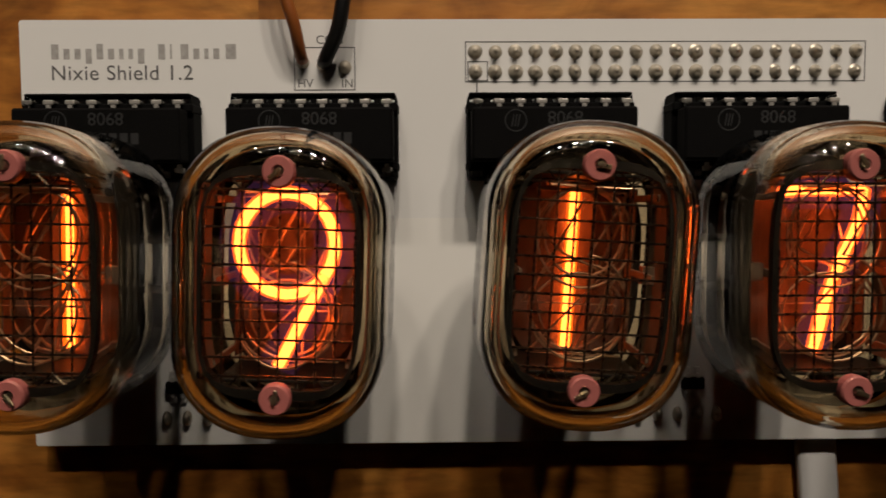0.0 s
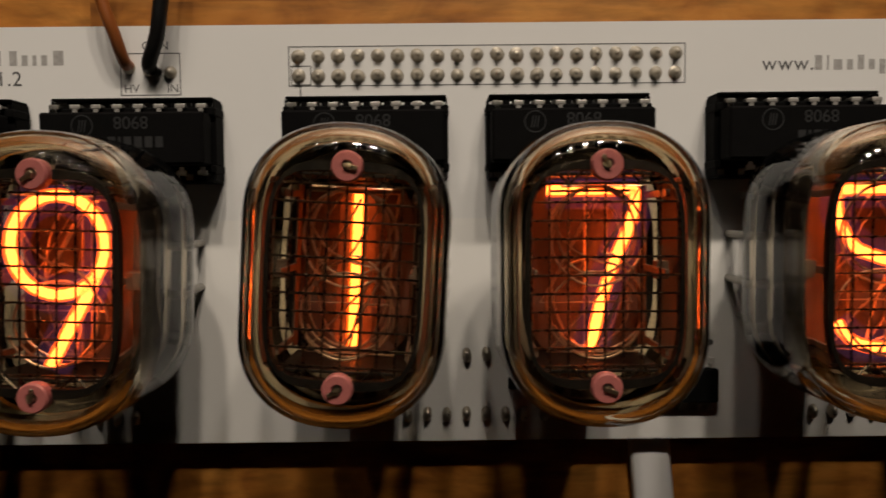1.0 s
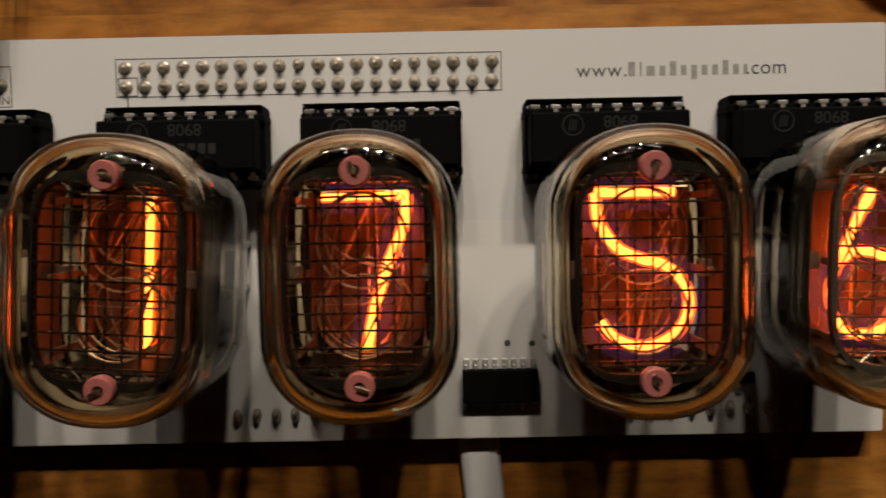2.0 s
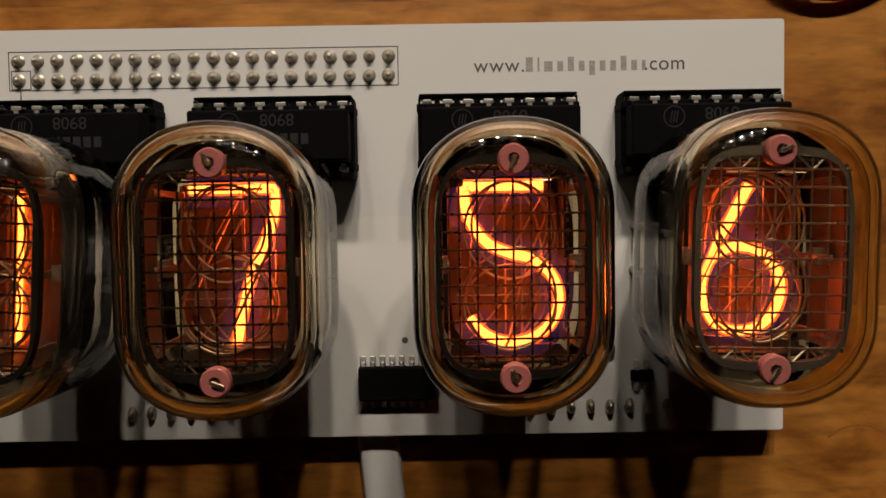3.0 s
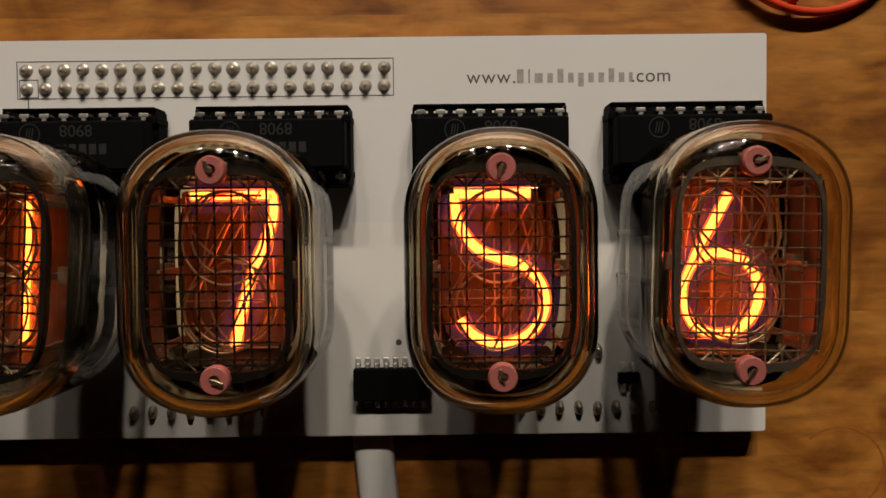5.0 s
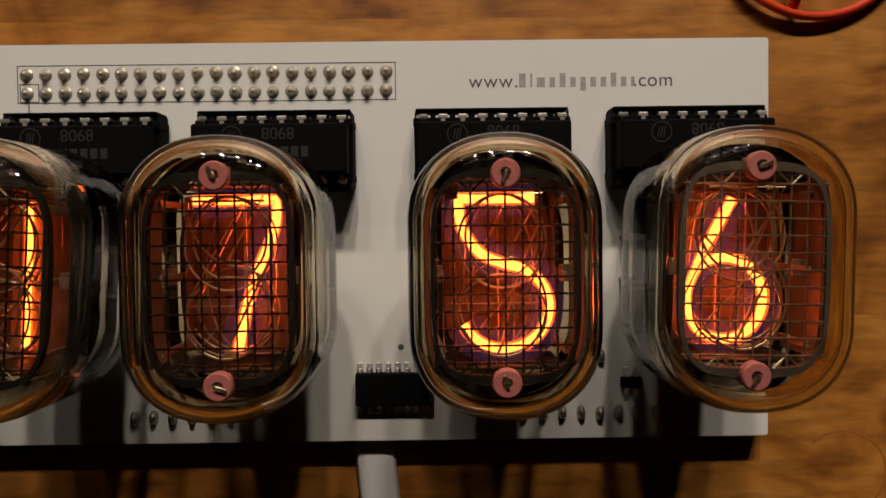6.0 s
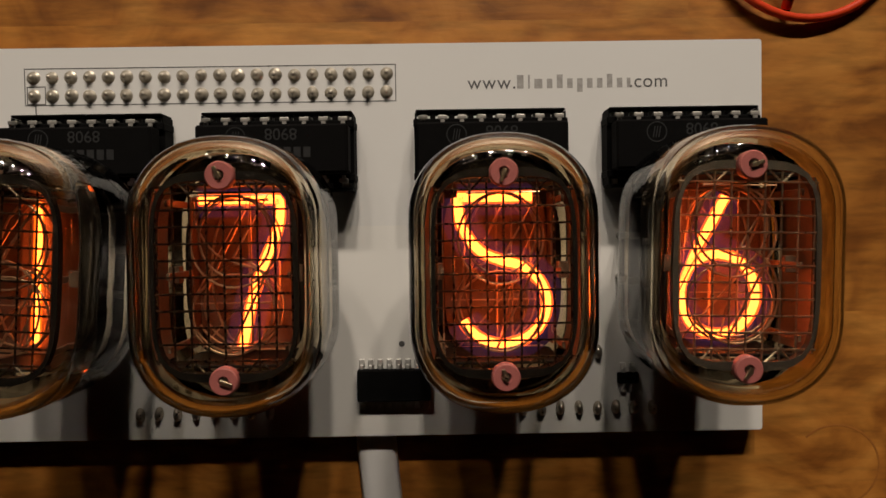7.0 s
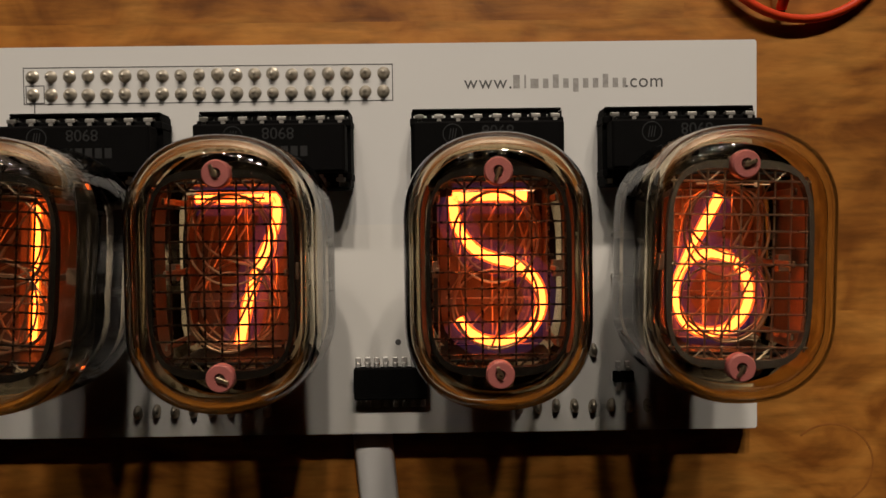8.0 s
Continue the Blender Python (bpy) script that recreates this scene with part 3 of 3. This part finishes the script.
def stamp_bar():
    """One letter-sized stamped mark on the side of the glass, as a plain outline."""
    bm = bmesh.new()
    rod(bm, [(0, -0.45, 17.0), (0, 0.45, 17.0), (0, 0.45, 19.0), (0, -0.45, 19.0), (0, -0.45, 17.0)], 0.10, 4, 0.1)
    for v in bm.verts:
        v.co.x *= 0.1
    return part("stamp_mark", bm, M_INK, None, "dark stamped mark on the glass side")


def stamp_lozenge():
    bm = bmesh.new()
    rod(bm, [(0, -1.5, 18), (0, 0, 20.2), (0, 1.5, 18), (0, 0, 15.8), (0, -1.5, 18)], 0.12, 4, 0.1)
    for v in bm.verts:
        v.co.x *= 0.1
    return part("stamp_emblem", bm, M_INK, None, "dark stamped lozenge on the glass side")


def nixie_tube(i, x, y, rz, lit):
    words = {1: "one", 5: "five", 6: "six", 7: "seven", 9: "nine"}
    t = thing("nixie_tube", x, y, BOARD_TOP, "glass nixie tube on the board, its orange numeral %s lit" % words[lit], "nixie tube", "tubes in a row", rz)
    g = shared("body", lambda: envelope(False), t)
    shared("dome", lambda: envelope(True), t).visible_shadow = False
    shared("back", lambda: plate("back_plate", 6.0, 9.2, 14.9, 15.2, M_BACK), t)
    shared("stack", lambda: plate("ceramic_base", 7.85, 10.8, 13.2, 14.6, M_BASE, "dark stacked base inside the tube", 3.2), t)
    # rightmost tube: lamp light put into paler frame and grid colours
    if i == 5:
        fr = anode_frame(M_FRAME_LIT)
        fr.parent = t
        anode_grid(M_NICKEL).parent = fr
    else:
        fr = shared("frame", anode_frame, t)
        shared("grid", anode_grid, fr)
    for sx in (-1, 1):
        shared("side", side_shield, t, at(6.2 * sx, 0, 0, 0, 0, 0 if sx > 0 else 180))
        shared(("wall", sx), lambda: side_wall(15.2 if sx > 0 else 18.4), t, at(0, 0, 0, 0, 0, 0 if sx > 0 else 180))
        shared("end", end_shield, t, at(0, 9.5 * sx, 0))
        bd = shared("bead", bead, t, at(0, 10.15 if sx > 0 else -10.42, 25.55))
        shared("beadpin", bead_pin, bd, at(0, 0, 0, 0, 0, (20 + 130 * i + 70 * sx) % 360))
        shared("clip", bead_clip, t, at(0, 10.15 if sx > 0 else -10.42, 25.55))
        turn = 0 if sx > 0 else 180
        for k, yy in enumerate((-7.2, -5.7, -4.2, -1.9, -0.4, 1.1)):
            shared("stamp", stamp_bar, g, at(9.98 * sx - 0.10 * sx * (abs(yy) > 5), yy, 0, 0, 0, turn))
        shared("lozenge", stamp_lozenge, g, at(9.88 * sx, 5.0 * sx, 0, 0, 0, turn))
    for k in range(12):
        a = 2 * math.pi * (k + 0.5) / 12
        shared("pin", base_pin, t, at(6.6 * math.cos(a), 11.0 * math.sin(a), 0))
    for d in (3, 9, 8, 5, 4, 2, 7, 6, 0, 1):
        if d != lit:
            shared(("digit", d), lambda: unlit(d), t, at(0, 0, DEPTH[d]))
    core = shared(("core", lit), lambda: glow(lit, (0.48,), M_CORE, "glowing_digit", "yellow-orange glowing numeral", 0.6), t, at(0, 0, DEPTH[lit]))
    shared(("sheath", lit), lambda: glow(lit, (0.70,), M_SHEATH, "glow_sheath", "orange neon glow round the numeral"), core)
    shared(("haze", lit), lambda: glow(lit, (1.05, 1.9), *((M_HAZE_RED, "glow_haze", "faint red glow round the numeral") if lit == 1 else (M_HAZE, "glow_haze", "faint violet glow round the numeral")), 0.5), core)
    return t


for i, ((x, y, rz), lit) in enumerate(zip(TUBES, (1, 9, 1, 7, 5, 6))):
    nixie_tube(i, x, y, rz, lit)


# ---- small parts on the board ----
def oval_joint_mesh(parent):
    bm = bmesh.new()
    loft(bm, [oval(0.62, 1.05, 0.0, 2.2, 16), oval(0.60, 1.0, 0.15, 2.2, 16), oval(0.5, 0.85, 0.5, 2.2, 16), oval(0.36, 0.6, 0.85, 2.2, 16), oval(0.15, 0.3, 1.0, 2.2, 16)], caps=(False, True))
    return part("solder_joint", bm, M_JOINT, parent, smooth=True)


def joint_row(x, y, n, label, first=[]):
    t = thing("solder_row", x, y, BOARD_TOP + 0.04, label, "solder joints", "joint rows between the tubes")
    for k in range(n):
        m = at(2.56 * k, random.uniform(-.08, .08), 0, 0, 0, random.uniform(-8, 8))
        if first:
            again(first[0], t, m)
        else:
            first.append(oval_joint_mesh(t))
            first[0].matrix_basis = m


for gx in (19.6, 72.9, 126.0):
    joint_row(gx - 2.6, 3.5, 8, "row of oval dull solder joints on the white board")
    joint_row(gx + 5.2, 11.35, 2, "pair of oval dull solder joints on the white board")


def small_chip(x, y, w, h, rows, name, label):
    t = thing(name, x, y, BOARD_TOP + 0.04, label, "chip")
    bm = bmesh.new()
    box(bm, -w / 2, w / 2, -h / 2, h / 2, 0.12, 1.6 if rows > 2 else 0.95, 0.15, 1)
    part("chip_body", bm, M_CHIP, t)
    leg = None
    for sy in (-1, 1):
        for k in range(rows):
            m = at((k - (rows - 1) / 2) * 1.27, sy * h / 2, 0, 0, 0, 0 if sy > 0 else 180)
            if leg is None:
                bm = bmesh.new()
                box(bm, -0.22, 0.22, 0, 0.45, 0.62, 0.80, 0.04, 1)
                box(bm, -0.22, 0.22, 0.40, 0.58, 0.1, 0.80, 0.04, 1)
                box(bm, -0.38, 0.38, 0.42, 1.35, 0.0, 0.45, 0.12, 2)
                leg = part("chip_leg", bm, M_BRIGHT, t)
                leg.matrix_basis = m
            else:
                again(leg, t, m)


small_chip(105.5, 7.3, 10.0, 4.3, 8, "driver_chip", "black flat sixteen-legged chip with bright soldered legs")
for gx in (18.6, 137.8, 84.9):
    small_chip(gx, 7.7, 2.9, 1.5, 2, "transistor", "tiny black transistor soldered between the tubes")


# ---- wires and cable ----
def wire(name, pts, radius, material, label, category="wire", sides=12, flat=1.0):
    bm = bmesh.new()
    rod(bm, smooth_line(pts), radius, sides, flat)
    return tagged(part(name, bm, material, smooth=True), label, category)


B = BOARD_TOP
wire("power_wire", [(35.2, 49.0, B), (35.2, 49.5, B + 1.4), (34.9, 52.3, 6.2), (34.1, 55.5, 7.0), (33.0, 61, 7.0), (31, 78, 4.0), (28, 120, 0.86), (24, 170, 0.86)], 0.76, M_ORANGE_WIRE, "orange-brown insulated wire soldered to the board")
wire("power_wire", [(37.9, 48.7, B), (38.5, 49.3, B + 1.6), (40.0, 52.0, 6.0), (40.8, 55.5, 6.6), (41.4, 61, 6.4), (43, 78, 4.0), (46, 120, 1.0), (51, 170, 1.0)], 0.92, M_BLACK_WIRE, "black insulated wire soldered to the board")
for x, y in ((35.2, 48.8), (37.8, 48.5), (40.5, 48.2)):
    bm = bmesh.new()
    lathe(bm, [(0.85, 0.0), (0.8, 0.1), (0.6, 0.4), (0.42, 0.7), (0.15, 0.9)], 14)
    j = tagged(part("solder_joint", bm, M_SOLDER, smooth=True), "dull solder joint on the power connector", "solder joint")
    j.matrix_basis = at(x, y, B)


def loop_wire(name, cx, cy, rx, ry, z, material, label, a0, a1):
    pts = [(cx + rx * math.cos(radians(a)), cy + ry * math.sin(radians(a)), z + 0.3 * math.sin(radians(a * 2))) for a in range(a0, a1, 8)]
    bm = bmesh.new()
    rod(bm, pts, 0.62, 10)
    tagged(part(name, bm, material, smooth=True), label, "wire")


loop_wire("loose_wire", 164.2, 70.4, 13.5, 13.0, 1.05, M_RED_WIRE, "red insulated wire coiled loosely on the table", 150, 500)


def flat_cable():
    bm = bmesh.new()
    path = smooth_line([(101.9, 12, 0.75), (102.4, 2, 0.75), (103.4, -10, 0.75), (105.2, -25, 0.75), (107, -60, 0.75), (120, -120, 0.75), (150, -190, 0.75)], 8)
    rings = []
    for k, p in enumerate(path):
        d = (path[min(k + 1, len(path) - 1)] - path[max(k - 1, 0)]).normalized()
        side = Vector((d.y, -d.x, 0)).normalized()
        ring = []
        for q in oval(2.85, 0.7, 0, 3.5, 24):
            ring.append((p + side * (q.x / MM) + Vector((0, 0, q.y / MM))) * MM)
        rings.append(ring)
    loft(bm, rings, caps=(True, True))
    tagged(part("flat_cable", bm, M_WHITE_CABLE, smooth=True), "flat white cable running out from under the board", "cable")


flat_cable()
wire("loose_wire", [(161.2, 58.9, 0.9), (161.0, 61.5, 2.4), (159.5, 68, 2.6), (157, 80, 1.2), (150, 110, 0.8), (146, 150, 0.8)], 0.72, M_RED_WIRE, "red insulated wire with a dark bare end on the table")
wire("wire_tip", [(161.35, 57.6, 0.8), (161.2, 58.9, 0.9)], 0.5, M_BLACK_WIRE, "dark end of a loose red wire")


# ---- staves of the tabletop ----
def staves():
    made = {}
    rng = random.Random(5)
    for r in range(20):
        x = -560 - rng.uniform(0, 200)
        y0 = -420 + r * 42.0
        while x < 560:
            length = rng.choice((210, 280, 340))
            a, b = max(x, -560), min(x + length, 560)
            if b - a > 5:
                key = (round(b - a, 1))
                if key not in made:
                    bm = bmesh.new()
                    w = b - a
                    box(bm, -w / 2, w / 2, -21, 21, -22, 0)
                    made[key] = part("stave", bm, M_WOOD, TABLE)
                    made[key].matrix_basis = at((a + b) / 2, y0 + 21, 0)
                else:
                    again(made[key], TABLE, at((a + b) / 2, y0 + 21, 0))
            x += length


staves()

bm = bmesh.new()
rod(bm, [(x - 80, y - 100, 0.0) for x, y, _ in arc(168.8, -6.3, 6.2, 5.8, 135, -60, n=30)], 0.17, 6, 0.1)
part("ring_mark", bm, M_STAIN, TABLE, "faint dark ring mark in the wood")
